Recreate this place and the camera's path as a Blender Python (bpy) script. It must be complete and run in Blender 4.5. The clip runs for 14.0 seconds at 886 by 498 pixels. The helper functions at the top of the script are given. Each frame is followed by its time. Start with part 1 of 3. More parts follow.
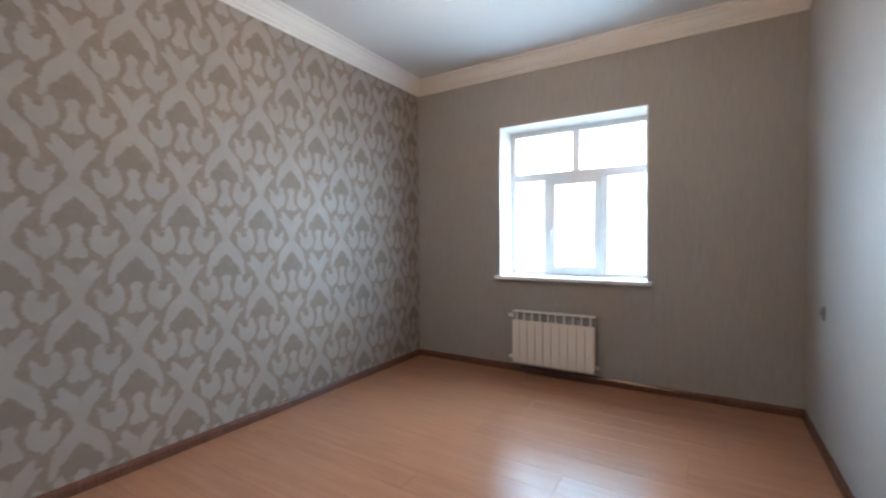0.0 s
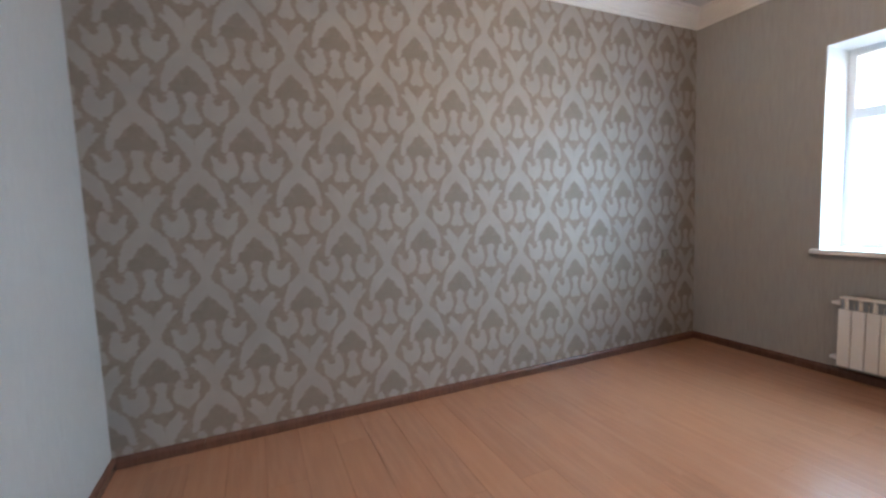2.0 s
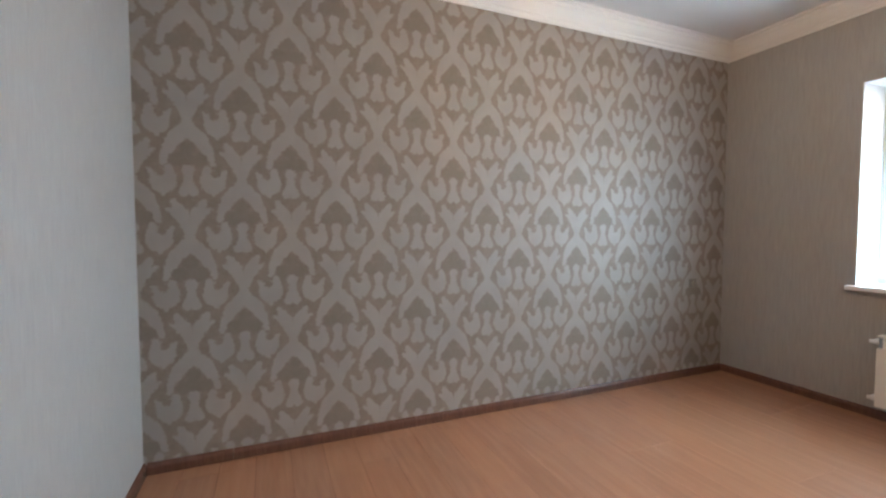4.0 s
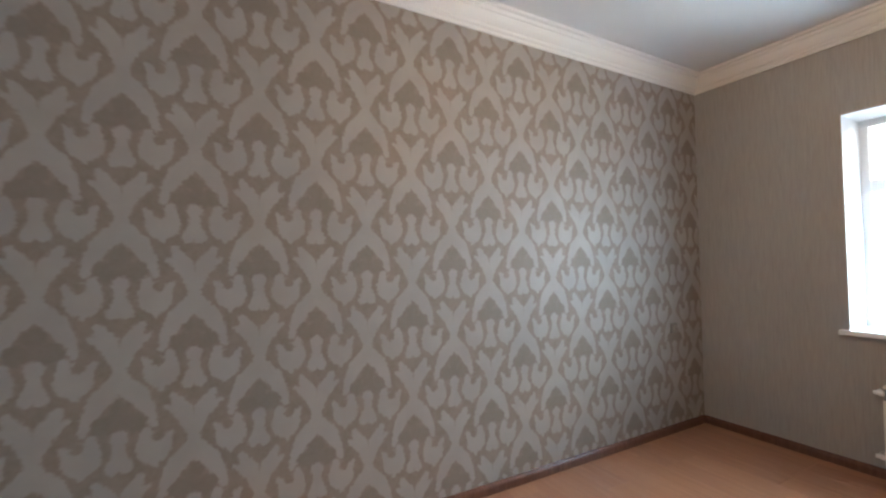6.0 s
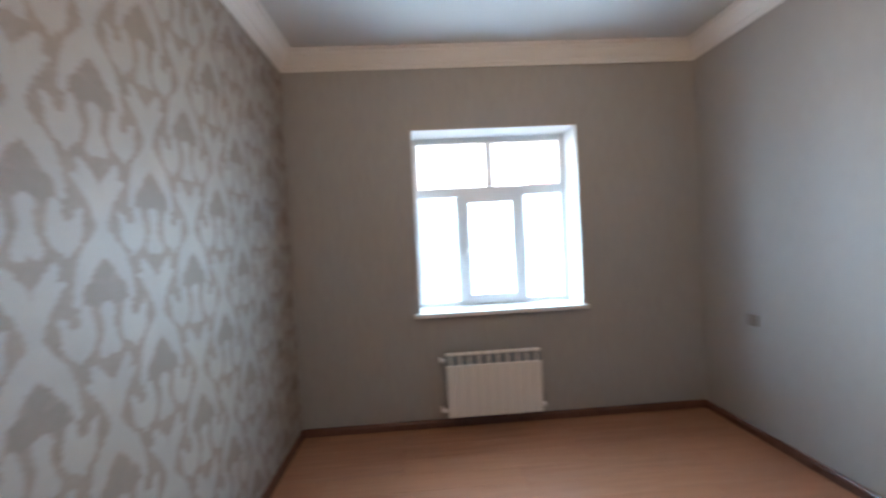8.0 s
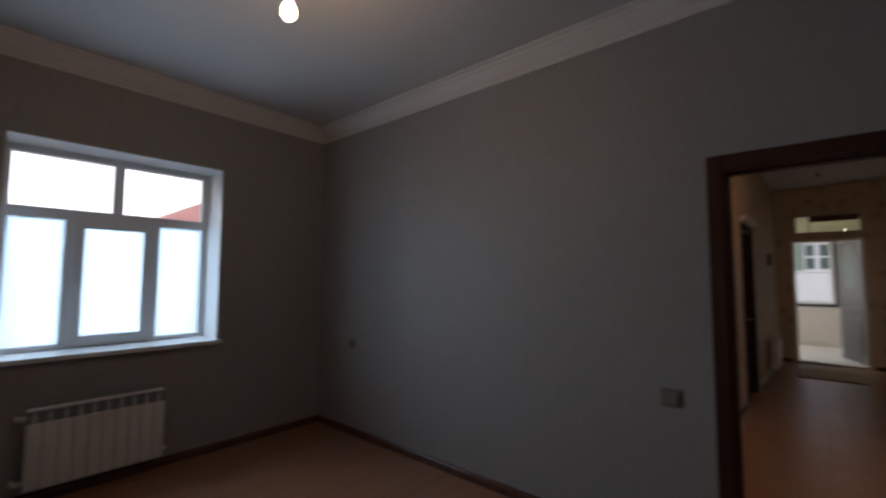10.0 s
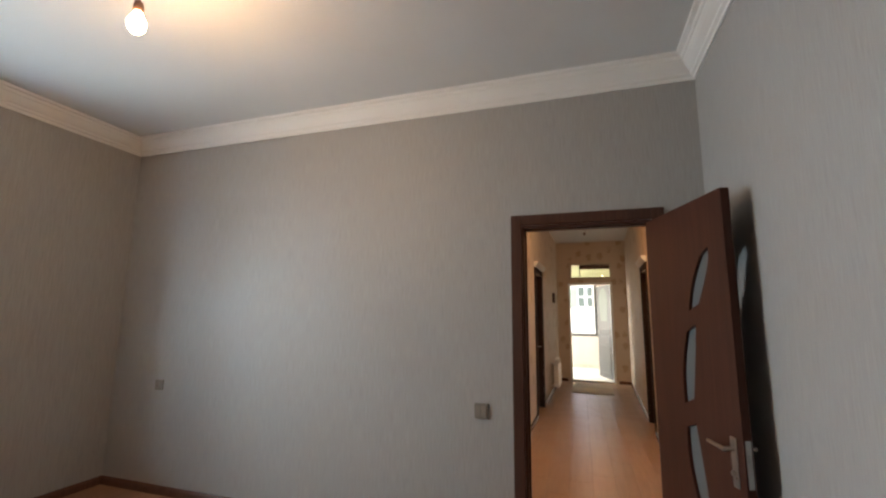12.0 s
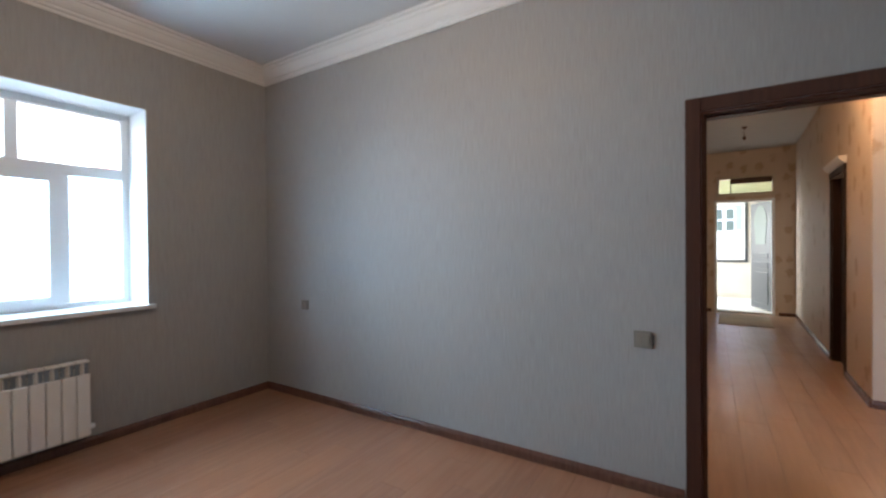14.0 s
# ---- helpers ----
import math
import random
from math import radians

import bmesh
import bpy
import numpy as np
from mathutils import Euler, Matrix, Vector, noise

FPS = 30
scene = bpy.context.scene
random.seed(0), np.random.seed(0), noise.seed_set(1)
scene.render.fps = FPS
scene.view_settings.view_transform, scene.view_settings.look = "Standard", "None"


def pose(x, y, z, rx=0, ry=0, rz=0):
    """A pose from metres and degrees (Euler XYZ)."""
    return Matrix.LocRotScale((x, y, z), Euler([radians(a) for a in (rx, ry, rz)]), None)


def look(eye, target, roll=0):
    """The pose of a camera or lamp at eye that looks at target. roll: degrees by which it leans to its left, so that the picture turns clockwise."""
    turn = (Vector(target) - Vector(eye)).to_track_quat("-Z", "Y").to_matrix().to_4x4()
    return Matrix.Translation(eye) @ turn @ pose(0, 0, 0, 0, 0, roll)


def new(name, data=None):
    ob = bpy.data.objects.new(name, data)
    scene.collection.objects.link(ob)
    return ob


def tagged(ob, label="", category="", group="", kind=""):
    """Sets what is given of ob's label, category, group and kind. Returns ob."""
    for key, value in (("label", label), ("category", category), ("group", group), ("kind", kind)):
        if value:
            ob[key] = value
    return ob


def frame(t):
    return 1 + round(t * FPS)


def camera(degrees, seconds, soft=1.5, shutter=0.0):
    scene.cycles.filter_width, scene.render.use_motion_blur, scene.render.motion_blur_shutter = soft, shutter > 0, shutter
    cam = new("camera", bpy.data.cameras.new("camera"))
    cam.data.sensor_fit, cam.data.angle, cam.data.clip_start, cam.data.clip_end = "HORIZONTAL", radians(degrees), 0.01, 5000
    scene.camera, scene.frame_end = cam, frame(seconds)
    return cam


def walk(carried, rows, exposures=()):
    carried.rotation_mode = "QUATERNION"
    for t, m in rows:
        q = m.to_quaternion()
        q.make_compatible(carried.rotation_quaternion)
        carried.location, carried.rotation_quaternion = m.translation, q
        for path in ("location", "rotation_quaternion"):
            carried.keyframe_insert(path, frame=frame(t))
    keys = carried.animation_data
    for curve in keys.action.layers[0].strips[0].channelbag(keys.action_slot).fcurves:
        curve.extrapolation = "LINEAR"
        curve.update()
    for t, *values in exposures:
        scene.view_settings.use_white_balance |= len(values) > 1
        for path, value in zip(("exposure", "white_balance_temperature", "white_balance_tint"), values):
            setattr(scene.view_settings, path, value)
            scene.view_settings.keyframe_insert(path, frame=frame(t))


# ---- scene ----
cam = camera(92.5, 14.0, soft=2.3, shutter=0.6)
PATH = [
    (0, (2.792, 0.742, 1.329), (1.735, 2.439, 1.286), -0.4),
    (0.5, (2.829, 0.757, 1.368), (1.555, 2.296, 1.276), -0.9),
    (1, (2.804, 0.797, 1.378), (1.233, 2.028, 1.252), -1.9),
    (1.5, (2.771, 0.861, 1.362), (1.037, 1.847, 1.206), -2.3),
    (2, (2.774, 0.795, 1.354), (0.953, 1.603, 1.179), -2.2),
    (2.5, (2.766, 0.695, 1.378), (0.922, 1.444, 1.183), -0.5),
    (3, (2.771, 0.666, 1.374), (0.898, 1.343, 1.196), -0.1),
    (5.5, (2.562, 0.764, 1.436), (0.789, 1.686, 1.503), -0.7),
    (6, (2.232, 0.858, 1.467), (0.48, 1.82, 1.529), -0.8),
    (6.5, (1.895, 0.839, 1.444), (0.381, 2.145, 1.515), -1.6),
    (7, (1.61, 0.878, 1.527), (0.406, 2.474, 1.519), -1.9),
    (7.5, (1.287, 1.111, 1.537), (0.628, 2.999, 1.507), -2.6),
    (8, (1.027, 1.246, 1.569), (1.137, 3.242, 1.52), -3.0),
    (8.5, (0.94, 1.18, 1.572), (1.59, 3.07, 1.524), -2.6),
    (9, (0.958, 0.947, 1.495), (1.896, 2.713, 1.496), -1.7),
    (11.5, (0.548, 0.731, 1.508), (2.428, 1.345, 1.806), 0.7),
    (12, (0.577, 0.734, 1.48), (2.458, 1.342, 1.785), 0.6),
    (12.5, (0.574, 0.741, 1.434), (2.483, 1.326, 1.548), 0.7),
    (13, (0.533, 0.795, 1.428), (2.407, 1.49, 1.508), 0.7),
    (13.5, (0.55, 0.927, 1.412), (2.286, 1.919, 1.446), 0.3),
    (14, (0.824, 1.047, 1.394), (2.513, 2.117, 1.377), -0.5),
]
EXPOSURES = [(0.0, 2.71, 6050, 7), (0.5, 2.79, 5950, 7), (1.0, 2.69, 6000, 7), (2.0, 2.83, 6100, 8), (3.0, 2.98, 6300, 8), (5.5, 2.83, 6500, 8), (6.5, 2.7, 6250, 8),
             (7.0, 2.55, 6100, 8), (8.0, 2.52, 6050, 8), (8.25, 1.72, 6200, 11), (8.5, 0.92, 6200, 12), (9.0, -0.03, 6200, 15), (9.2, -0.43, 6200, 15),
             (9.6, -0.43, 6200, 15), (11.0, 2.34, 6900, 9), (12.5, 2.39, 7000, 9), (13.2, 2.44, 6450, 6), (13.6, 2.39, 6050, 6), (14.0, 2.34, 5850, 6)]
walk(cam, [(t, look(eye, target, roll)) for t, eye, target, roll in PATH], EXPOSURES)

# ---- the plan, in metres ----
W, L, H = 3.40, 4.71, 3.094       # the room: x from the patterned wall, y from the back wall
DOOR_A, DOOR_B, DOOR_H = 0.300, 1.092, 2.072
FLOOR = 0.018                       # top of the laminate
WIN_A, WIN_B, WIN_Z0, WIN_Z1 = 1.003, 2.366, 0.957, 2.456
WALL = 0.45                         # outer wall
PART = 0.15                         # inner wall
HALL = pose(5.72, -0.075, 0, 0, 0, -2.0)   # the hall runs slightly askew
HALL_END, HALL_W, HALL_H = 5.14, 1.50, 3.18
BULB = Vector((1.76, 2.53, 2.72))
LOBBY_BULB = Vector((5.35, 0.35, 2.86))

# ---- world, sun and large lights ----
world = bpy.data.worlds.new("sky")
scene.world = world
world.use_nodes = True
wn = world.node_tree.nodes
sky = wn.new("ShaderNodeTexSky")
sky.sky_type, sky.sun_disc = "NISHITA", False
sky.sun_elevation, sky.sun_rotation = radians(54), radians(200)
sky.air_density, sky.dust_density = 1.0, 4.0
world.node_tree.links.new(sky.outputs[0], wn["Background"].inputs[0])
wn["Background"].inputs[1].default_value = 0.15

sun_data = bpy.data.lights.new("sun", "SUN")
sun_data.energy, sun_data.angle, sun_data.color = 1.5, radians(12), (1, 0.96, 0.9)
sun = new("sun", sun_data)
sun.matrix_world = look((0, 0, 20), (4.0, 11.0, 4.0))

def area_light(name, m, sx, sy, power, colour, spread=180):
    d = bpy.data.lights.new(name, "AREA")
    d.shape, d.size, d.size_y, d.energy, d.color = "RECTANGLE", sx, sy, power, colour
    d.spread = radians(spread)
    ob = new(name, d)
    ob.matrix_world = m
    return ob

def point_light(name, place, power, colour, radius):
    d = bpy.data.lights.new(name, "POINT")
    d.energy, d.color, d.shadow_soft_size = power, colour, radius
    ob = new(name, d)
    ob.location = place
    return ob

# daylight of the white sky in the window's opening, behind the frosted panes
area_light("window_daylight", look((1.6845, L + 0.44, 1.475), (1.6845, 0, 1.0)), 1.26, 1.02, 17, (0.64, 0.84, 1.0), 150)
# bulb in the middle of the room and the one in the lobby
point_light("bulb_light", BULB, 4.3, (1.0, 0.55, 0.25), 0.034)
point_light("lobby_bulb_light", LOBBY_BULB, 8.0, (1.0, 0.50, 0.20), 0.034)
# added fill lamp in an unseen north opening, to brighten veranda and hall
area_light("veranda_fill", HALL @ look((6.65, 3.3, 1.65), (6.65, 0, 1.1)), 1.85, 1.45, 36, (1.0, 0.98, 0.94))

# ---- materials ----
class Num:
    """A number in a node tree; arithmetic on it adds Math nodes."""
    def __init__(self, tree, sock):
        self.tree, self.sock = tree, sock

    def op(self, kind, *others):
        n = self.tree.nodes.new("ShaderNodeMath")
        n.operation = kind
        for k, o in enumerate((self, *others)):
            if isinstance(o, Num):
                self.tree.links.new(o.sock, n.inputs[k])
            else:
                n.inputs[k].default_value = o
        return Num(self.tree, n.outputs[0])

    def __add__(self, o): return self.op("ADD", o)
    def __sub__(self, o): return self.op("SUBTRACT", o)
    def __mul__(self, o): return self.op("MULTIPLY", o)
    def min(self, o): return self.op("MINIMUM", o)
    def max(self, o): return self.op("MAXIMUM", o)
    def abs(self): return self.op("ABSOLUTE")
    def wrap(self, top, low): return self.op("WRAP", top, low)


class Mat:
    """A node material with one Principled shader."""
    def __init__(self, name, colour=(0.5, 0.5, 0.5), rough=0.5, metal=0.0, spec=0.5):
        self.m = bpy.data.materials.new(name)
        self.m.use_nodes = True
        self.t = self.m.node_tree
        self.p = self.t.nodes["Principled BSDF"]
        self.set("Base Color", (*colour, 1))
        self.set("Roughness", rough)
        self.set("Metallic", metal)
        self.set("Specular IOR Level", spec)

    def set(self, key, v):
        if isinstance(v, Num):
            v = v.sock
        if isinstance(v, bpy.types.NodeSocket):
            self.t.links.new(v, self.p.inputs[key])
        else:
            self.p.inputs[key].default_value = v

    def node(self, kind, **inputs):
        n = self.t.nodes.new(kind)
        for k, v in inputs.items():
            key = k.replace("_", " ")
            if isinstance(v, Num):
                v = v.sock
            if isinstance(v, bpy.types.NodeSocket):
                self.t.links.new(v, n.inputs[key])
            else:
                n.inputs[key].default_value = v
        return n

    def num(self, sock): return Num(self.t, sock)
    def position(self): return self.node("ShaderNodeNewGeometry").outputs["Position"]
    def local(self): return self.node("ShaderNodeTexCoord").outputs["Object"]

    def stretch(self, vec, x, y, z):
        n = self.node("ShaderNodeMapping", Vector=vec)
        n.inputs["Scale"].default_value = (x, y, z)
        return n.outputs[0]

    def noise(self, vec, scale, detail=4.0, rough=0.55):
        n = self.node("ShaderNodeTexNoise", Vector=vec, Scale=scale, Detail=detail, Roughness=rough)
        return n.outputs["Fac"]

    def ramp(self, fac, lo, hi, a=0.0, b=1.0):
        """Maps fac from [lo, hi] to [a, b], smoothly."""
        n = self.t.nodes.new("ShaderNodeMapRange")
        n.interpolation_type = "SMOOTHSTEP"
        if isinstance(fac, Num):
            fac = fac.sock
        self.t.links.new(fac, n.inputs[0])
        for k, v in zip((1, 2, 3, 4), (lo, hi, a, b)):
            n.inputs[k].default_value = v
        return n.outputs[0]

    def mix(self, fac, a, b, kind="MIX"):
        n = self.t.nodes.new("ShaderNodeMix")
        n.data_type, n.blend_type = "RGBA", kind
        for k, v in ((0, fac), (6, a), (7, b)):
            if isinstance(v, Num):
                v = v.sock
            if isinstance(v, bpy.types.NodeSocket):
                self.t.links.new(v, n.inputs[k])
            else:
                n.inputs[k].default_value = v if k == 0 else (*v, 1)
        return n.outputs[2]

    def bump(self, height, strength, distance=0.002):
        n = self.node("ShaderNodeBump", Height=height, Strength=strength, Distance=distance)
        self.set("Normal", n.outputs[0])


def damask():
    """Wallpaper with pale curling motifs on taupe, in half drop: 0.541 m by 0.645 m."""
    M = Mat("damask_wallpaper", rough=0.5, spec=0.40)
    pos = M.position()
    warp = M.node("ShaderNodeTexNoise", Vector=pos, Scale=62.0, Detail=2.0).outputs["Color"]
    sep = M.node("ShaderNodeSeparateXYZ", Vector=pos)
    wob = M.node("ShaderNodeSeparateXYZ", Vector=warp)
    y = M.num(sep.outputs[1]) + (M.num(wob.outputs[0]) - 0.5) * 0.030
    z = M.num(sep.outputs[2]) + (M.num(wob.outputs[1]) - 0.5) * 0.030

    def capsule(a, v, ax, ay, bx, by, r0, r1):
        dx, dy = bx - ax, by - ay
        px, py = a - ax, v - ay
        h = (px * dx + py * dy) * (1 / (dx * dx + dy * dy))
        h = h.max(0.0).min(1.0)
        qx, qy = px - h * dx, py - h * dy
        return (qx * qx + qy * qy).op("SQRT") - (h * (r1 - r0) + r0)

    def disc(a, v, cx, cy, r, squash=1.0):
        px, py = a - cx, (v - cy) * squash
        return (px * px + py * py).op("SQRT") - r

    def cell(y0, z0):
        """One motif, mirrored about y0, with its waist at height z0."""
        a = (y - y0).wrap(0.2705, -0.2705).abs()
        v = (z - z0).wrap(0.206, -0.439)
        club = disc(a, v, 0.0, -0.170, 0.040).min(disc(a, v, 0.056, -0.232, 0.043)).min(disc(a, v, 0.0, -0.228, 0.046))
        d = capsule(a, v, 0.0, -0.058, 0.068, -0.122, 0.040, 0.037)                # arch
        d = d.min(capsule(a, v, 0.068, -0.122, 0.101, -0.190, 0.037, 0.028))
        d = d.min(capsule(a, v, 0.101, -0.190, 0.122, -0.252, 0.028, 0.014))
        d = d.max(club * -1.0)
        d = d.min(capsule(a, v, 0.006, 0.0, 0.037, 0.105, 0.018, 0.035))           # split leaf above the waist
        d = d.min(capsule(a, v, 0.043, 0.110, 0.076, 0.180, 0.040, 0.015))
        d = d.min(capsule(a, v, 0.056, 0.108, 0.106, 0.136, 0.027, 0.008))
        d = d.min(capsule(a, v, 0.0, 0.0, 0.0, -0.060, 0.022, 0.037))              # waist
        curl = disc(a, v, 0.122, -0.352, 0.065, 0.95)                              # curl at the arch's foot
        curl = curl.min(capsule(a, v, 0.156, -0.335, 0.188, -0.292, 0.031, 0.008))
        curl = curl.min(capsule(a, v, 0.122, -0.385, 0.125, -0.426, 0.036, 0.010))
        curl = curl.min(capsule(a, v, 0.086, -0.335, 0.093, -0.280, 0.028, 0.019))
        eye = disc(a, v, 0.136, -0.304, 0.024).min(capsule(a, v, 0.140, -0.296, 0.158, -0.274, 0.018, 0.016))
        d = d.min(curl.max(eye * -1.0))
        d = d.min(disc(a, v, 0.0, -0.290, 0.031))                                  # small figure under the arch
        d = d.min(capsule(a, v, 0.0, -0.30, 0.0, -0.360, 0.022, 0.022))
        d = d.min(capsule(a, v, 0.0, -0.355, 0.023, -0.412, 0.022, 0.025))
        return d, club

    d0, q0 = cell(0.796, 1.360)
    d1, q1 = cell(1.0665, 1.0375)
    light = M.ramp(d0.min(d1), -0.006, 0.008, 1.0, 0.0)
    mottle = M.noise(pos, 38.0, 3.0, 0.6)
    dark = M.ramp(q0.min(q1) + (M.num(mottle) - 0.5) * 0.05, -0.010, 0.006, 1.0, 0.0)
    fine = M.noise(M.stretch(pos, 60, 60, 900), 1.0, 2.0)
    blot = M.noise(pos, 9.0, 5.0)
    ground = M.mix(M.ramp(blot, 0.3, 0.7), (0.188, 0.150, 0.124), (0.224, 0.180, 0.151))
    ground = M.mix(M.ramp(mottle, 0.35, 0.7, 0.0, 0.30), ground, (0.27, 0.236, 0.202))
    ground = M.mix(M.num(dark) * 0.45, ground, (0.165, 0.140, 0.118))
    pale = M.mix(M.ramp(M.noise(pos, 5.0, 3.0), 0.3, 0.7), (0.290, 0.266, 0.246), (0.326, 0.300, 0.279))
    col = M.mix(light, ground, pale)
    col = M.mix(M.ramp(fine, 0.3, 0.7, 0.0, 0.22), col, (0.27, 0.245, 0.22))
    M.set("Base Color", col)
    M.set("Roughness", M.num(light) * -0.07 + 0.57)
    M.bump(M.num(light) * 0.6 + M.num(fine) * 0.5, 0.35, 0.0015)
    return M.m


def woven(name, a, b, c):
    """Plain wallpaper with fine upright threads."""
    M = Mat(name, rough=0.55, spec=0.4)
    pos = M.position()
    thread = M.noise(M.stretch(pos, 230, 230, 7), 1.0, 3.0, 0.65)
    broad = M.noise(M.stretch(pos, 45, 45, 3.0), 1.0, 2.0)
    blot = M.noise(pos, 1.3, 4.0)
    col = M.mix(M.ramp(thread, 0.3, 0.7), a, b)
    col = M.mix(M.num(M.ramp(broad, 0.35, 0.7)) * 0.5, col, c)
    col = M.mix(M.ramp(blot, 0.35, 0.8, 0.0, 0.12), col, (0.29, 0.275, 0.25))
    M.set("Base Color", col)
    M.bump(M.num(thread) + M.num(broad) * 0.6, 0.45, 0.0015)
    return M.m


def hall_paper():
    """Pale cream wallpaper with faint ochre leaf clusters."""
    M = Mat("hall_wallpaper", rough=0.55, spec=0.35)
    pos = M.local()
    v = M.node("ShaderNodeTexVoronoi", Vector=M.stretch(pos, 1, 1, 0.8), Scale=4.2).outputs["Distance"]
    n = M.noise(pos, 16.0, 3.0)
    blob = M.ramp(M.num(v) + (M.num(n) - 0.5) * 0.55, 0.16, 0.36, 1.0, 0.0)
    col = M.mix(blob, (0.60, 0.50, 0.41), (0.45, 0.33, 0.22))
    M.set("Base Color", M.mix(M.ramp(M.noise(pos, 70.0, 2.0), 0.4, 0.7, 0.0, 0.25), col, (0.62, 0.54, 0.46)))
    return M.m


def laminate(name, tint, lo, hi):
    M = Mat(name, rough=0.3, spec=0.5)
    pos = M.position()
    rnd = M.num(M.node("ShaderNodeObjectInfo").outputs["Random"])
    off = M.node("ShaderNodeCombineXYZ", X=rnd * 31.0, Y=rnd * 7.0, Z=rnd)
    vec = M.node("ShaderNodeVectorMath", **{"Vector": pos})
    M.t.links.new(off.outputs[0], vec.inputs[1])
    p = vec.outputs[0]
    grain = M.noise(M.stretch(p, 2.6, 30, 1), 1.0, 5.0, 0.6)
    ring = M.noise(M.stretch(p, 0.7, 16, 1), 1.0, 2.0)
    col = M.mix(M.ramp(grain, 0.3, 0.72), [c * 0.90 for c in tint], [min(1, c * 1.08) for c in tint])
    col = M.mix(M.ramp(ring, 0.35, 0.8, 0.0, 0.30), col, [tint[0] * 0.84, tint[1] * 0.72, tint[2] * 0.62])
    col = M.mix(rnd * 0.55, col, [tint[0] * 1.16, tint[1] * 1.10, tint[2] * 1.0])
    M.set("Base Color", col)
    smear = M.noise(pos, 3.0, 5.0)
    M.set("Roughness", M.ramp(smear, 0.3, 0.7, lo, hi))
    M.bump(grain, 0.06, 0.001)
    return M.m


def paint(name, colour, rough, wear=0.06, spec=0.5):
    """Paint, plaster or plastic with faint unevenness."""
    M = Mat(name, colour, rough, spec=spec)
    pos = M.position()
    col = M.mix(M.ramp(M.noise(pos, 2.2, 5.0), 0.3, 0.75, 0.0, 1.0), colour, [c * (1 - wear) for c in colour])
    M.set("Base Color", col)
    M.bump(M.noise(pos, 140.0, 3.0), 0.08, 0.001)
    return M.m


def wood(name, dark, light, rough, spec=0.5):
    """Veneer with upright grain."""
    M = Mat(name, rough=rough, spec=spec)
    pos = M.position()
    grain = M.noise(M.stretch(pos, 60, 60, 2.4), 1.0, 5.0, 0.6)
    broad = M.noise(M.stretch(pos, 9, 9, 0.8), 1.0, 3.0)
    col = M.mix(M.ramp(grain, 0.3, 0.7), dark, light)
    M.set("Base Color", M.mix(M.ramp(broad, 0.4, 0.7, 0.0, 0.4), col, [c * 0.75 for c in dark]))
    M.bump(grain, 0.08, 0.001)
    return M.m


def metal(name, colour, rough):
    M = Mat(name, colour, rough, 1.0)
    M.set("Roughness", M.ramp(M.noise(M.position(), 60.0, 3.0), 0.3, 0.7, rough * 0.8, rough * 1.3))
    return M.m


def glow(name, colour, strength):
    M = Mat(name, colour, 0.4)
    M.set("Emission Color", (*colour, 1))
    M.set("Emission Strength", strength)
    return M.m


def clear_glass(name, ior):
    M = Mat(name, (1, 1, 1), 0.02)
    M.set("Transmission Weight", 1.0)
    M.set("IOR", ior)
    return M.m


def frosted(name, colour, share):
    """Milky pane: passes and scatters light."""
    M = Mat(name, colour, 0.35)
    tr = M.node("ShaderNodeBsdfTranslucent")
    tr.inputs[0].default_value = (*colour, 1)
    mx = M.node("ShaderNodeMixShader")
    mx.inputs[0].default_value = share
    M.t.links.new(M.p.outputs[0], mx.inputs[1])
    M.t.links.new(tr.outputs[0], mx.inputs[2])
    M.t.links.new(mx.outputs[0], M.t.nodes["Material Output"].inputs[0])
    return M.m


M_DAMASK = damask()
M_PLAIN = woven("woven_wallpaper", (0.306, 0.299, 0.291), (0.384, 0.376, 0.367), (0.344, 0.336, 0.325))
M_HALL = hall_paper()
M_FLOOR = laminate("laminate", (0.34, 0.172, 0.105), 0.205, 0.262)
M_HALLFLOOR = laminate("hall_laminate", (0.36, 0.225, 0.145), 0.29, 0.36)
M_CEIL = paint("ceiling_paint", (0.63, 0.625, 0.61), 0.7, 0.03)
M_CORNICE = paint("cornice_paint", (0.74, 0.73, 0.71), 0.6, 0.04)
M_WHITE = paint("white_plastic", (0.78, 0.79, 0.80), 0.35, 0.03)
M_REVEAL = paint("white_reveal", (0.80, 0.80, 0.80), 0.6, 0.03)
M_BASE = wood("baseboard_brown", (0.105, 0.048, 0.034), (0.14, 0.066, 0.046), 0.25)
M_DOOR = wood("door_veneer", (0.048, 0.0155, 0.009), (0.062, 0.020, 0.012), 0.5, 0.22)
M_FRAME = wood("door_frame_veneer", (0.058, 0.024, 0.016), (0.082, 0.034, 0.022), 0.42, 0.35)
M_DARKDOOR = wood("dark_door_veneer", (0.022, 0.010, 0.007), (0.032, 0.014, 0.010), 0.65, 0.2)
M_RAD = paint("radiator_enamel", (0.80, 0.78, 0.75), 0.35, 0.03)
M_RADSHADE = paint("radiator_shade", (0.24, 0.28, 0.33), 0.5, 0.1)
M_STEEL = metal("brushed_steel", (0.40, 0.385, 0.365), 0.34)
M_SWITCH = paint("switch_plastic", (0.20, 0.182, 0.155), 0.4, 0.06)
M_ROCKER = paint("switch_rocker", (0.225, 0.20, 0.168), 0.35, 0.04)
M_CLEAR = clear_glass("clear_glass", 1.05)
M_GLASS = clear_glass("fanlight_glass", 1.5)
M_FROST = frosted("frosted_glass", (0.66, 0.71, 0.75), 0.7)
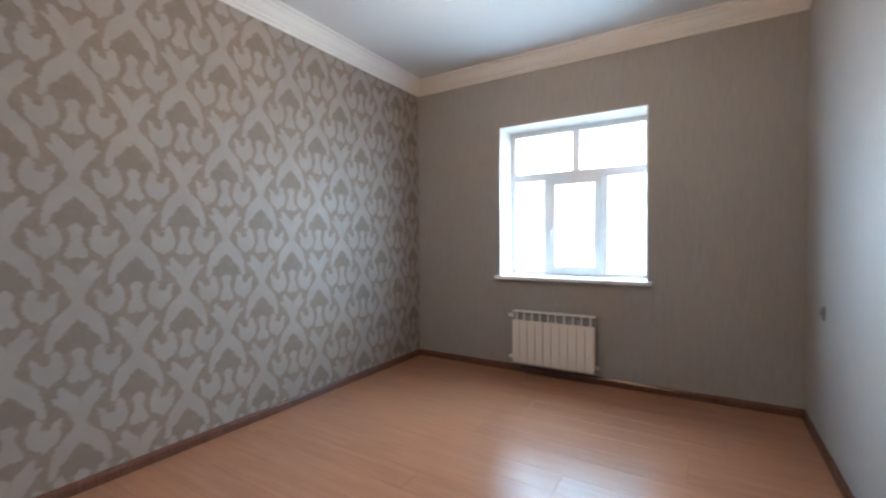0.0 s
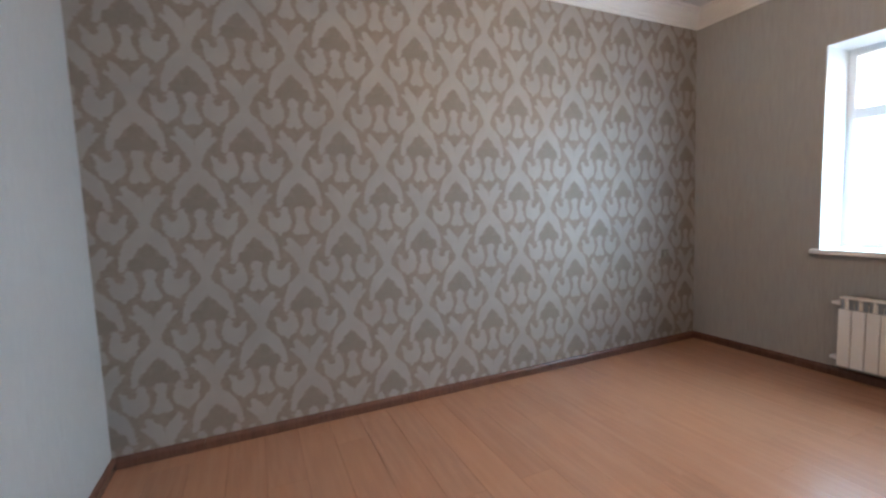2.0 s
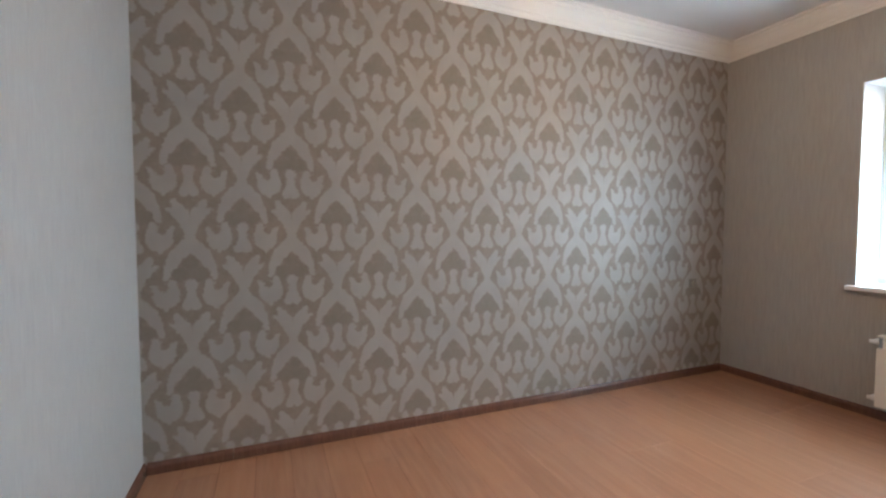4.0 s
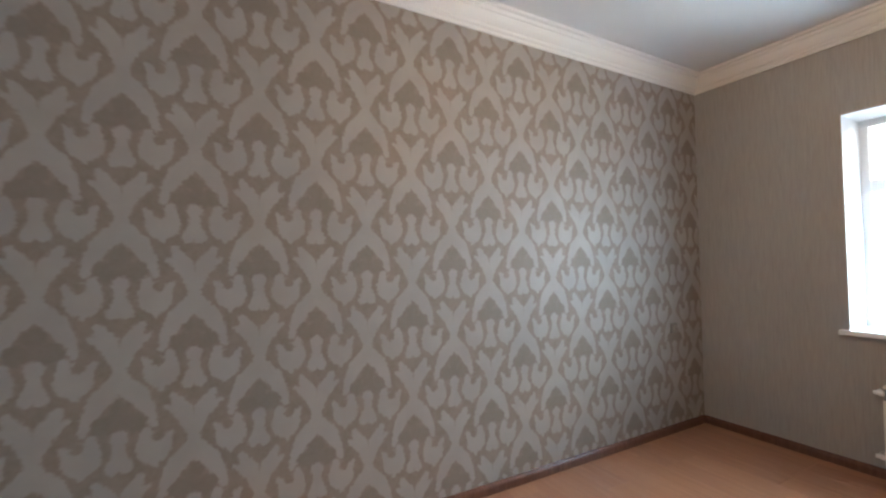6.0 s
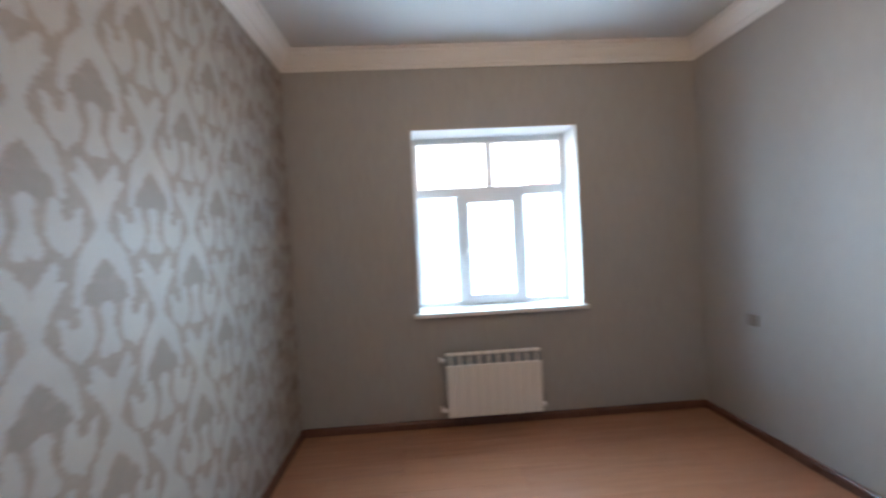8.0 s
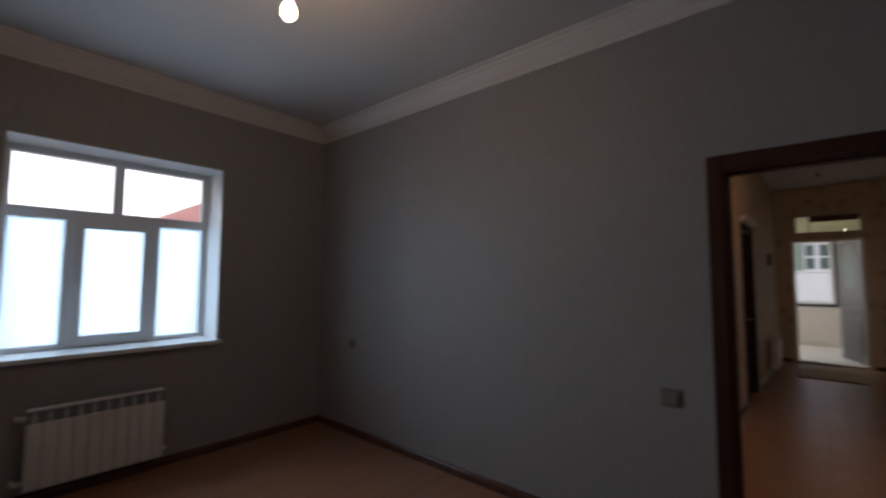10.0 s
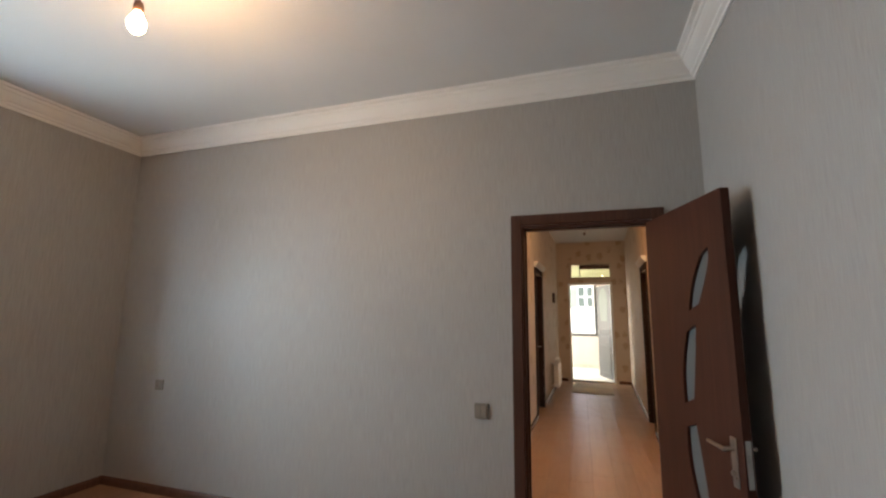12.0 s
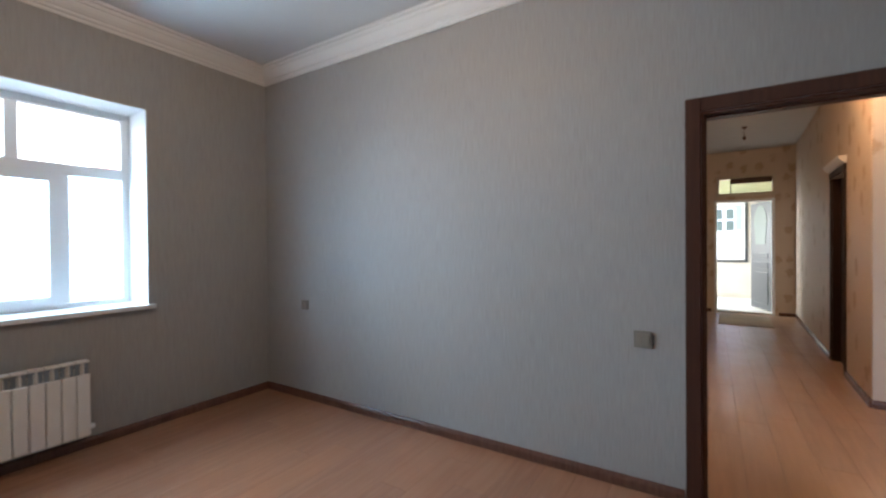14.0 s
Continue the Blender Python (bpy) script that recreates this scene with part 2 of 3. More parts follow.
M_DOORGLASS = frosted("door_frosted_glass", (0.17, 0.19, 0.20), 0.35)
M_BULB = glow("bulb_glass", (1.0, 0.80, 0.55), 18.0)
M_HOLDER = paint("bulb_holder", (0.16, 0.08, 0.05), 0.45)
M_STONE = paint("veranda_plaster", (0.60, 0.54, 0.47), 0.8, 0.1)
M_TILE = paint("veranda_tile", (0.70, 0.69, 0.66), 0.4, 0.08)
M_BOARD = paint("veranda_boards", (0.46, 0.47, 0.26), 0.6, 0.15)
M_SILVER = paint("grey_door_enamel", (0.055, 0.058, 0.062), 0.4, 0.06)
M_MAT = paint("mat_fibre", (0.60, 0.54, 0.45), 0.95, 0.25)
M_GROUND = paint("ground_earth", (0.26, 0.25, 0.21), 0.95, 0.35)
M_ROOF = paint("red_roof_metal", (0.42, 0.17, 0.15), 0.5, 0.2)
M_FACADE = paint("pale_facade", (0.30, 0.37, 0.29), 0.9, 0.1)
M_DARKPANE = paint("dark_pane", (0.11, 0.14, 0.12), 0.45, 0.1)

# ---- helpers for meshes ----
def mesh_of(name, bm, material):
    bmesh.ops.recalc_face_normals(bm, faces=bm.faces)
    me = bpy.data.meshes.new(name)
    bm.to_mesh(me)
    bm.free()
    me.materials.append(material)
    return me


def part(name, bm, material, parent=None, label="", m=None):
    ob = new(name, mesh_of(name, bm, material))
    ob.parent = parent
    if m is not None:
        ob.matrix_basis = m
    if label:
        tagged(ob, label)
    return ob


def empty(name, m=None):
    ob = new(name)
    ob.empty_display_size = 0.1
    if m is not None:
        ob.matrix_basis = m
    return ob


def add_box(bm, a, b, bevel=0.0, segments=1):
    """A box from corner a to corner b with rounded edges."""
    size = [max(abs(q - p), 1e-5) for p, q in zip(a, b)]
    mid = [(p + q) / 2 for p, q in zip(a, b)]
    made = bmesh.ops.create_cube(bm, size=1.0)["verts"]
    bmesh.ops.scale(bm, vec=size, verts=made)
    bmesh.ops.translate(bm, vec=mid, verts=made)
    if bevel:
        edges = {e for v in made for e in v.link_edges}
        bmesh.ops.bevel(bm, geom=list(edges), offset=bevel, segments=segments, affect="EDGES", profile=0.6)
    return bm


def box(a, b, bevel=0.0, segments=1):
    return add_box(bmesh.new(), a, b, bevel, segments)


def add_rod(bm, a, b, r0, r1=None, n=16):
    """A round bar from a to b."""
    a, b = Vector(a), Vector(b)
    turn = (b - a).to_track_quat("Z", "Y").to_matrix().to_4x4()
    bmesh.ops.create_cone(bm, cap_ends=True, segments=n, radius1=r0, radius2=r0 if r1 is None else r1,
                          depth=(b - a).length, matrix=Matrix.Translation((a + b) / 2) @ turn)
    return bm


def rod(a, b, r0, r1=None, n=16):
    return add_rod(bmesh.new(), a, b, r0, r1, n)


def lathe(profile, n=24):
    """A turned body round z from (radius, height) pairs."""
    bm = bmesh.new()
    rings = [[bm.verts.new((r * math.cos(2 * math.pi * k / n), r * math.sin(2 * math.pi * k / n), z)) for k in range(n)] for r, z in profile]
    for p, q in zip(rings, rings[1:]):
        for k in range(n):
            bm.faces.new((p[k], p[(k + 1) % n], q[(k + 1) % n], q[k]))
    bm.faces.new(rings[0])
    bm.faces.new(rings[-1])
    for f in bm.faces:
        f.smooth = True
    return bm


def wall_with_holes(u0, u1, z0, z1, holes, thick, place):
    """A wall of that thickness with openings (ua, ub, za, zb) right through; place(u, z, d) gives the point at depth d."""
    us = sorted({u0, u1, *(h[0] for h in holes), *(h[1] for h in holes)})
    zs = sorted({z0, z1, *(h[2] for h in holes), *(h[3] for h in holes)})
    bm, made = bmesh.new(), {}

    def vert(i, j, k):
        if (i, j, k) not in made:
            made[i, j, k] = bm.verts.new(place(us[i], zs[j], (0, thick)[k]))
        return made[i, j, k]

    def solid(i, j):
        if not (0 <= i < len(us) - 1 and 0 <= j < len(zs) - 1):
            return False
        u, z = (us[i] + us[i + 1]) / 2, (zs[j] + zs[j + 1]) / 2
        return not any(a < u < b and c < z < d for a, b, c, d in holes)

    for i in range(len(us) - 1):
        for j in range(len(zs) - 1):
            if not solid(i, j):
                continue
            for k in (0, 1):
                bm.faces.new([vert(i + p, j + q, k) for p, q in ((0, 0), (1, 0), (1, 1), (0, 1))])
            for (di, dj), (p, q) in {(-1, 0): ((0, 0), (0, 1)), (1, 0): ((1, 0), (1, 1)), (0, -1): ((0, 0), (1, 0)), (0, 1): ((0, 1), (1, 1))}.items():
                if not solid(i + di, j + dj):
                    bm.faces.new((vert(i + p[0], j + p[1], 0), vert(i + q[0], j + q[1], 0), vert(i + q[0], j + q[1], 1), vert(i + p[0], j + p[1], 1)))
    return bm


def sweep(profile, corners, closed=False):
    """A profile of (out, up) pairs along corners on a level line, mitred; out points to the left of the way."""
    bm, n = bmesh.new(), len(corners)
    rings = []
    for k in range(n):
        p = Vector(corners[k])
        before = (p - Vector(corners[k - 1])).normalized() if closed or k else None
        after = (Vector(corners[(k + 1) % n]) - p).normalized() if closed or k < n - 1 else None
        before, after = before or after, after or before
        na, nb = Vector((-before.y, before.x, 0)), Vector((-after.y, after.x, 0))
        mitre = (na + nb) / (1 + na.dot(nb))
        rings.append([bm.verts.new(p + mitre * o + Vector((0, 0, u))) for o, u in profile])
    m = len(profile)
    for k in range(n if closed else n - 1):
        a, b = rings[k], rings[(k + 1) % n]
        for i in range(m):
            bm.faces.new((a[i], a[(i + 1) % m], b[(i + 1) % m], b[i]))
    if not closed:
        bm.faces.new(rings[0])
        bm.faces.new(rings[-1])
    return bm


def prism(outline, depth, holes=()):
    """A flat plate in x and z with holes in it, from y 0 to depth."""
    from mathutils.geometry import tessellate_polygon
    loops = [[Vector((x, 0, z)) for x, z in loop] for loop in (outline, *holes)]
    flat = [v for loop in loops for v in loop]
    bm = bmesh.new()
    front = [bm.verts.new(v) for v in flat]
    back = [bm.verts.new(v + Vector((0, depth, 0))) for v in flat]
    for tri in tessellate_polygon([[Vector((v.x, v.z, 0)) for v in loop] for loop in loops]):
        if len(set(tri)) == 3:
            bm.faces.new([front[i] for i in tri])
            bm.faces.new([back[i] for i in tri])
    start = 0
    for loop in loops:
        n = len(loop)
        for k in range(n):
            i, j = start + k, start + (k + 1) % n
            bm.faces.new((front[i], front[j], back[j], back[i]))
        start += n
    return bm


# ---- the room's walls, floor and ceiling ----
HI = H + 0.52
tagged(part("wall_west", wall_with_holes(-WALL, L + WALL, -0.02, HI, [], WALL, lambda u, z, d: (-d, u, z)), M_DAMASK),
       "wall papered in pale damask motifs on taupe", "wall", kind="structure")
tagged(part("wall_south", wall_with_holes(0, W, -0.02, HI, [], WALL, lambda u, z, d: (u, -d, z)), M_PLAIN),
       "wall with plain grey-beige thread-textured wallpaper", "wall", kind="structure")
tagged(part("wall_north", wall_with_holes(0, W, -0.02, HI, [(WIN_A, WIN_B, WIN_Z0, WIN_Z1)], WALL, lambda u, z, d: (u, L + d, z)), M_PLAIN),
       "grey papered wall with a window opening", "wall", kind="structure")
tagged(part("wall_east", wall_with_holes(-WALL, L + WALL, -0.02, HI, [(DOOR_A, DOOR_B, -0.02, DOOR_H)], PART, lambda u, z, d: (W + d, u, z)), M_PLAIN),
       "grey-beige papered wall with a doorway", "wall", kind="structure")
tagged(part("ceiling", box((-0.0, 0, H), (W, L, H + 0.2)), M_CEIL), "smooth white painted ceiling", "ceiling", kind="structure")
tagged(part("roof_slab", box((-WALL, -2.5, H + 0.60), (11.9, L + WALL, H + 0.75)), M_CEIL), "plain slab over the house", "roof", kind="structure")

COVE = [(0.001, -0.146), (0.012, -0.146), (0.0146, -0.128), (0.0292, -0.118), (0.031, -0.104), (0.0447, -0.094), (0.0619, -0.076), (0.074, -0.056), (0.0774, -0.046), (0.0886, -0.042), (0.092, -0.022), (0.117, -0.018), (0.1187, -0.001), (0.001, -0.001)]
tagged(part("cornice", sweep(COVE, [(0, 0, H), (W, 0, H), (W, L, H), (0, L, H)], True), M_CORNICE),
       "white moulded plaster cornice round the ceiling", "cornice", kind="structure")

SKIRT = [(0.001, 0.019), (0.020, 0.019), (0.020, 0.060), (0.017, 0.070), (0.010, 0.081), (0.001, 0.084)]
def skirting(name, corners_list, label):
    base = tagged(empty(name), label, "baseboard", kind="structure")
    for corners in corners_list:
        part("baseboard_strip", sweep(SKIRT, corners), M_BASE, base)
    return base

skirting("baseboard_west", [[(0, L, 0), (0, 2.95, 0)], [(0, 2.948, 0), (0, 0.45, 0)], [(0, 0.448, 0), (0, 0.02, 0)]], "dark brown glossy baseboard under the damask wall")
skirting("baseboard_south", [[(0.0, 0, 0), (2.2, 0, 0)], [(2.202, 0, 0), (W, 0, 0)]], "dark brown glossy baseboard")
skirting("baseboard_east", [[(W, 1.168, 0), (W, 2.9, 0)], [(W, 2.902, 0), (W, L - 0.02, 0)]], "dark brown glossy baseboard")
skirting("baseboard_north", [[(W, L, 0), (1.8, L, 0)], [(1.798, L, 0), (0.02, L, 0)]], "dark brown glossy baseboard under the window")

# ---- window ----
def add_window():
    win = tagged(empty("window_1", pose(WIN_A, L + 0.30, WIN_Z0)), "white plastic window with frosted lower panes, in a deep reveal", "window", kind="structure")
    w, h, d = WIN_B - WIN_A, WIN_Z1 - WIN_Z0, 0.065
    bar, mid = 1.055, 0.085          # height and thickness of the transom
    part("window_frame", box((0.001, 0, 0.0), (w - 0.001, d, 0.045), 0.004), M_WHITE, win)
    part("window_frame", box((0.001, 0, h - 0.055), (w - 0.001, d, h - 0.001), 0.004), M_WHITE, win)
    part("window_frame", box((0.001, 0.001, 0.045), (0.055, d, h - 0.055), 0.004), M_WHITE, win)
    part("window_frame", box((w - 0.055, 0.001, 0.045), (w - 0.001, d, h - 0.055), 0.004), M_WHITE, win)
    part("transom", box((0.055, 0.001, bar - mid), (w - 0.055, d, bar), 0.004), M_WHITE, win)
    part("mullion", box((w / 2 - 0.035, 0.002, bar), (w / 2 + 0.035, d, h - 0.055), 0.004), M_WHITE, win)
    posts = (0.392, w - 0.412)
    for x in posts:
        part("mullion", box((x - 0.033, 0.002, 0.045), (x + 0.033, d, bar - mid), 0.004), M_WHITE, win)
    a, b, z0, z1 = posts[0] + 0.022, posts[1] - 0.022, 0.03, bar - mid + 0.012
    sash = prism([(a, z0), (b, z0), (b, z1), (a, z1)], 0.05, [[(a + 0.066, z0 + 0.066), (a + 0.066, z1 - 0.066), (b - 0.066, z1 - 0.066), (b - 0.066, z0 + 0.066)]])
    sash = part("sash", sash, M_WHITE, win, m=pose(0, -0.018, 0))
    part("pane", box((a + 0.06, 0.034, z0 + 0.06), (b - 0.06, 0.040, z1 - 0.06)), M_FROST, win)
    handle = box((a + 0.022, -0.012, 0.42), (a + 0.048, 0, 0.49), 0.004)
    add_box(handle, (a + 0.026, -0.045, 0.445), (a + 0.044, -0.010, 0.463), 0.003)
    add_box(handle, (a + 0.026, -0.052, 0.335), (a + 0.044, -0.036, 0.463), 0.006, 2)
    part("handle", handle, M_WHITE, sash, "white lever handle")
    for p, q in ((0.05, posts[0] - 0.03), (posts[1] + 0.03, w - 0.05)):
        part("pane", box((p, 0.034, 0.04), (q, 0.040, bar - mid + 0.005)), M_FROST, win)
    for p, q in ((0.05, w / 2 - 0.03), (w / 2 + 0.03, w - 0.05)):
        part("pane", box((p, 0.034, bar - 0.005), (q, 0.040, h - 0.05)), M_CLEAR, win)
    for o in win.children_recursive:
        if o.name.startswith("pane"):
            o.visible_shadow = False
    sill = box((-0.045, -0.345, -0.028), (w + 0.035, -0.295, 0.006), 0.006, 2)
    add_box(sill, (0.002, -0.30, 0.002), (w - 0.002, 0.0, 0.006))
    part("window_sill", sill, M_WHITE, win, "white plastic sill board")
    # white plastered lining of the reveal
    for a2, b2 in (((0.0005, -0.302, 0.006), (0.006, 0.0, h)), ((w - 0.006, -0.302, 0.006), (w - 0.0005, 0.0, h)), ((0.006, -0.302, h - 0.006), (w - 0.006, 0.0, h - 0.0005))):
        part("reveal", box(a2, b2), M_REVEAL, win)
add_window()

# ---- radiator ----
def add_radiator(name, m, count, label, valves=True):
    rad = tagged(empty(name, m), label, "radiator")
    pitch, z0, z1 = 0.077, 0.138, 0.643
    for k in range(count):
        x = k * pitch
        sec = box((x + 0.002, -0.088, z0), (x + pitch - 0.002, -0.066, z1 - 0.088), 0.008, 2)   # front plate
        add_box(sec, (x + 0.028, -0.068, z0 + 0.01), (x + pitch - 0.028, 0.0, z1 - 0.03), 0.004)  # core
        add_box(sec, (x + 0.004, -0.030, z0 + 0.02), (x + pitch - 0.004, -0.022, z1 - 0.05), 0.002)  # rear fin
        add_box(sec, (x + 0.002, -0.078, z1 - 0.016), (x + pitch - 0.002, -0.012, z1), 0.006, 2)  # top lip
        add_box(sec, (x + 0.035, -0.082, z1 - 0.095), (x + pitch - 0.035, -0.030, z1 - 0.012), 0.003)
        part("section", sec, M_RAD, rad)
        # shade in the top openings, put in as a dark blue-grey sheet
        part("section_shade", box((x + 0.003, -0.052, z1 - 0.098), (x + pitch - 0.003, -0.046, z1 - 0.014)), M_RADSHADE, rad)
    w = count * pitch
    if valves:
        for x, z, s in ((-0.0, z1 - 0.055, -1), (0.0, z0 + 0.045, -1), (w, z0 + 0.045, 1)):
            v = rod((x, -0.04, z), (x + s * 0.03, -0.04, z), 0.017, n=12)
            if s < 0:
                add_rod(v, (x - 0.03, -0.04, z), (x - 0.052, -0.04, z), 0.013, n=12)
                add_rod(v, (x - 0.042, -0.044, z), (x - 0.042, 0.046, z), 0.010, n=12)
            part("valve", v, M_WHITE, rad)
    for x in (0.16, w - 0.16):
        part("bracket", box((x - 0.01, -0.02, z1 - 0.12), (x + 0.01, 0.046, z1 - 0.10)), M_STEEL, rad)
    return rad

add_radiator("radiator", pose(1.187, L - 0.045, 0), 10, "cream-white sectional radiator on the wall under the window")

# ---- sockets and switch ----
def add_socket(name, m, label, category, double=False):
    s = tagged(empty(name, m), label, category)
    w = 0.047 if double else 0.042
    part("plate", box((-w, 0.001, -w), (w, 0.013, w), 0.005, 2), M_SWITCH, s)
    if double:
        for a in (-1, 1):
            part("rocker", box((a * 0.0175 - 0.0168, 0.010, -0.033), (a * 0.0175 + 0.0168, 0.017, 0.033), 0.003, 2), M_ROCKER, s)
    else:
        part("insert", lathe([(0.024, 0.0), (0.024, 0.006), (0.021, 0.006), (0.020, 0.002), (0.001, 0.002)], 20), M_ROCKER, s,
             m=pose(0, 0.012, 0, -90, 0, 0))
    return s

add_socket("wall_socket", pose(0, 4.297, 0.884, 0, 0, -90), "taupe plastic wall socket on damask wallpaper", "socket")
add_socket("wall_socket", pose(W, 4.160, 0.866, 0, 0, 90), "taupe plastic wall socket on plain wallpaper", "socket")
add_socket("light_switch", pose(W, 1.370, 0.864, 0, 0, 90), "beige double light switch beside the doorway", "switch", True)

# ---- hanging bulbs ----
def add_bulb(name, place, drop, label, lit=True):
    b = tagged(empty(name, pose(*place)), label, "lamp")
    glass = lathe([(0.004, -0.045), (0.020, -0.041), (0.032, -0.026), (0.036, -0.006), (0.033, 0.012), (0.022, 0.034), (0.016, 0.046), (0.0155, 0.056)])
    if lit:
        g = part("bulb", glass, M_BULB, b)
        g.visible_shadow = False
    part("holder", lathe([(0.017, 0.050), (0.021, 0.054), (0.021, 0.078), (0.017, 0.098), (0.006, 0.108)]), M_HOLDER, b)
    part("cord", rod((0, 0, 0.105), (0, 0, drop - 0.02), 0.003, n=8), M_HOLDER, b)
    part("ceiling_cup", lathe([(0.006, drop - 0.035), (0.034, drop - 0.016), (0.036, drop), (0.01, drop)]), M_HOLDER, b)
    return b

add_bulb("hanging_bulb", BULB, H - BULB.z, "lit bare bulb in a brown holder on a short cord")

# ---- room door ----
def bulged(z0, z1, half):
    """A curved strip of the door's glazing between two heights."""
    mid = lambda z: 0.357 + 0.25 * ((z - 1.02) / 0.8) ** 2
    zs = [z0 + (z1 - z0) * k / 8 for k in range(9)]
    left = [(mid(z) - half * (0.75 + 0.25 * math.sin(math.pi * k / 8)), z - 0.02) for k, z in enumerate(zs)]
    right = [(min(0.612, mid(z) + half * (0.75 + 0.25 * math.sin(math.pi * k / 8))), z + 0.015) for k, z in enumerate(zs)]
    return left + right[::-1]

def add_room_door():
    frame_ob = tagged(empty("door_1", pose(W, 0, 0)), "brown veneered door frame, its door standing open into the room", "door", kind="structure")
    t = 0.072
    for x0, x1 in ((-0.014, 0.0), (PART, PART + 0.014)):
        e = -0.001 if x0 < 0 else 0.001
        part("casing", box((x0 + e, DOOR_B, 0.001), (x1 + e, DOOR_B + t, DOOR_H + 0.073), 0.004), M_FRAME, frame_ob)
        part("casing", box((x0 + e, DOOR_A - t, 0.001), (x1 + e, DOOR_A, DOOR_H + 0.073), 0.004), M_FRAME, frame_ob)
        part("casing", box((x0 + e, DOOR_A, DOOR_H), (x1 + e, DOOR_B, DOOR_H + 0.072), 0.004), M_FRAME, frame_ob)
    part("jamb", box((-0.006, DOOR_B - 0.014, 0.001), (PART + 0.006, DOOR_B - 0.001, DOOR_H - 0.001), 0.002), M_FRAME, frame_ob)
    part("jamb", box((-0.006, DOOR_A + 0.001, 0.001), (PART + 0.006, DOOR_A + 0.014, DOOR_H - 0.001), 0.002), M_FRAME, frame_ob)
    part("jamb", box((-0.006, DOOR_A + 0.014, DOOR_H - 0.014), (PART + 0.006, DOOR_B - 0.014, DOOR_H - 0.001), 0.002), M_FRAME, frame_ob)
    part("stop", box((0.05, DOOR_B - 0.024, 0.001), (0.09, DOOR_B - 0.014, DOOR_H - 0.014), 0.002), M_FRAME, frame_ob)
    part("stop", box((0.05, DOOR_A + 0.024, DOOR_H - 0.024), (0.09, DOOR_B - 0.024, DOOR_H - 0.014), 0.002), M_FRAME, frame_ob)

    # leaf: x from the hinge, thickness along y, the near face at y 0
    wide, high = 0.74, 2.05
    leaf = tagged(empty("door_leaf", LEAF), "open reddish-brown veneered door leaf with four curved frosted panes", "door")
    shapes = [bulged(1.53, 1.79, 0.062), bulged(1.07, 1.43, 0.058), bulged(0.60, 0.955, 0.058), bulged(0.22, 0.47, 0.062)]
    part("panel", prism([(0, FLOOR + 0.008), (wide, FLOOR + 0.008), (wide, high), (0, high)], 0.038, [s[::-1] for s in shapes]), M_DOOR, leaf)
    for s in shapes:
        cx, cz = sum(p[0] for p in s) / len(s), sum(p[1] for p in s) / len(s)
        grow = [(cx + (x - cx) * 1.03, cz + (z - cz) * 1.01) for x, z in s]
        g = part("pane", prism(grow, 0.006), M_DOORGLASS, leaf, "curved frosted pane", pose(0, 0.016, 0))
        g.visible_shadow = False
    # handles on plates, latch on the edge
    for side, y in ((-1, 0.0), (1, 0.038)):
        plate = box((wide - 0.078, y, 0.785), (wide - 0.040, y + side * 0.007, 0.985), 0.003)
        plate = part("handle_plate", plate, M_STEEL, leaf, "worn steel plate")
        lever = rod((wide - 0.059, y, 0.938), (wide - 0.059, y + side * 0.045, 0.938), 0.009, n=12)
        add_rod(lever, (wide - 0.052, y + side * 0.045, 0.938), (wide - 0.17, y + side * 0.045, 0.941), 0.0085, 0.007, n=12)
        part("lever", lever, M_STEEL, plate)
        knob = rod((wide - 0.059, y, 0.842), (wide - 0.059, y + side * 0.018, 0.842), 0.011, n=12)
        part("key_cylinder", knob, M_STEEL, plate)
    latch = box((wide - 0.002, 0.008, 0.800), (wide + 0.0025, 0.030, 0.985), 0.001)
    add_box(latch, (wide, 0.013, 0.90), (wide + 0.010, 0.025, 0.93), 0.002)
    part("latch_plate", latch, M_STEEL, leaf)
    for z in (0.25, 1.75):
        part("hinge", rod((0.0, 0.046, z), (0.0, 0.046, z + 0.09), 0.007, n=10), M_STEEL, leaf)

HINGE = (W - 0.008, 0.335)
LEAF = pose(HINGE[0], HINGE[1], 0, 0, 0, 196.3)
add_room_door()

# ---- lobby and hall ----
def hall_wall(name, a, b, holes, z1, thick, label, material=None):
    """A wall from a to b in the hall's own measures, thick to the right of the way."""
    a, b = Vector((*a, 0)), Vector((*b, 0))
    way = (b - a).normalized()
    out = Vector((way.y, -way.x, 0))
    bm = wall_with_holes(0, (b - a).length, -0.02, z1, holes, thick, lambda u, z, d: a + way * u + out * d + Vector((0, 0, z)))
    return tagged(part(name, bm, material or M_HALL, m=HALL), label, "wall", kind="structure")

TOP = HALL_H + 0.1
ENT_A, ENT_B, ENT_H = 0.294, 1.264, 2.24     # entrance, from the right-hand wall
hall_wall("wall_hall_south", (-0.05, 0), (HALL_END, 0), [(1.03, 1.71, -0.02, 2.12)], TOP, 0.12, "hall wall with ochre leaf wallpaper")
hall_wall("wall_lobby_return", (-0.05, -1.85), (-0.05, -0.121), [], TOP, 0.10, "lobby wall with ochre leaf wallpaper")
hall_wall("wall_hall_north", (HALL_END, HALL_W), (-2.20, HALL_W), [(HALL_END - 2.11, HALL_END - 1.33, -0.02, 2.13)], TOP, 0.12, "hall wall with ochre leaf wallpaper")
hall_wall("wall_hall_end", (HALL_END, -0.12), (HALL_END, HALL_W + 0.12),
          [(ENT_A + 0.12, ENT_B + 0.12, -0.02, ENT_H), (ENT_A + 0.16, ENT_B + 0.03, 2.362, 2.648)], TOP, 0.25, "hall end wall with the entrance")
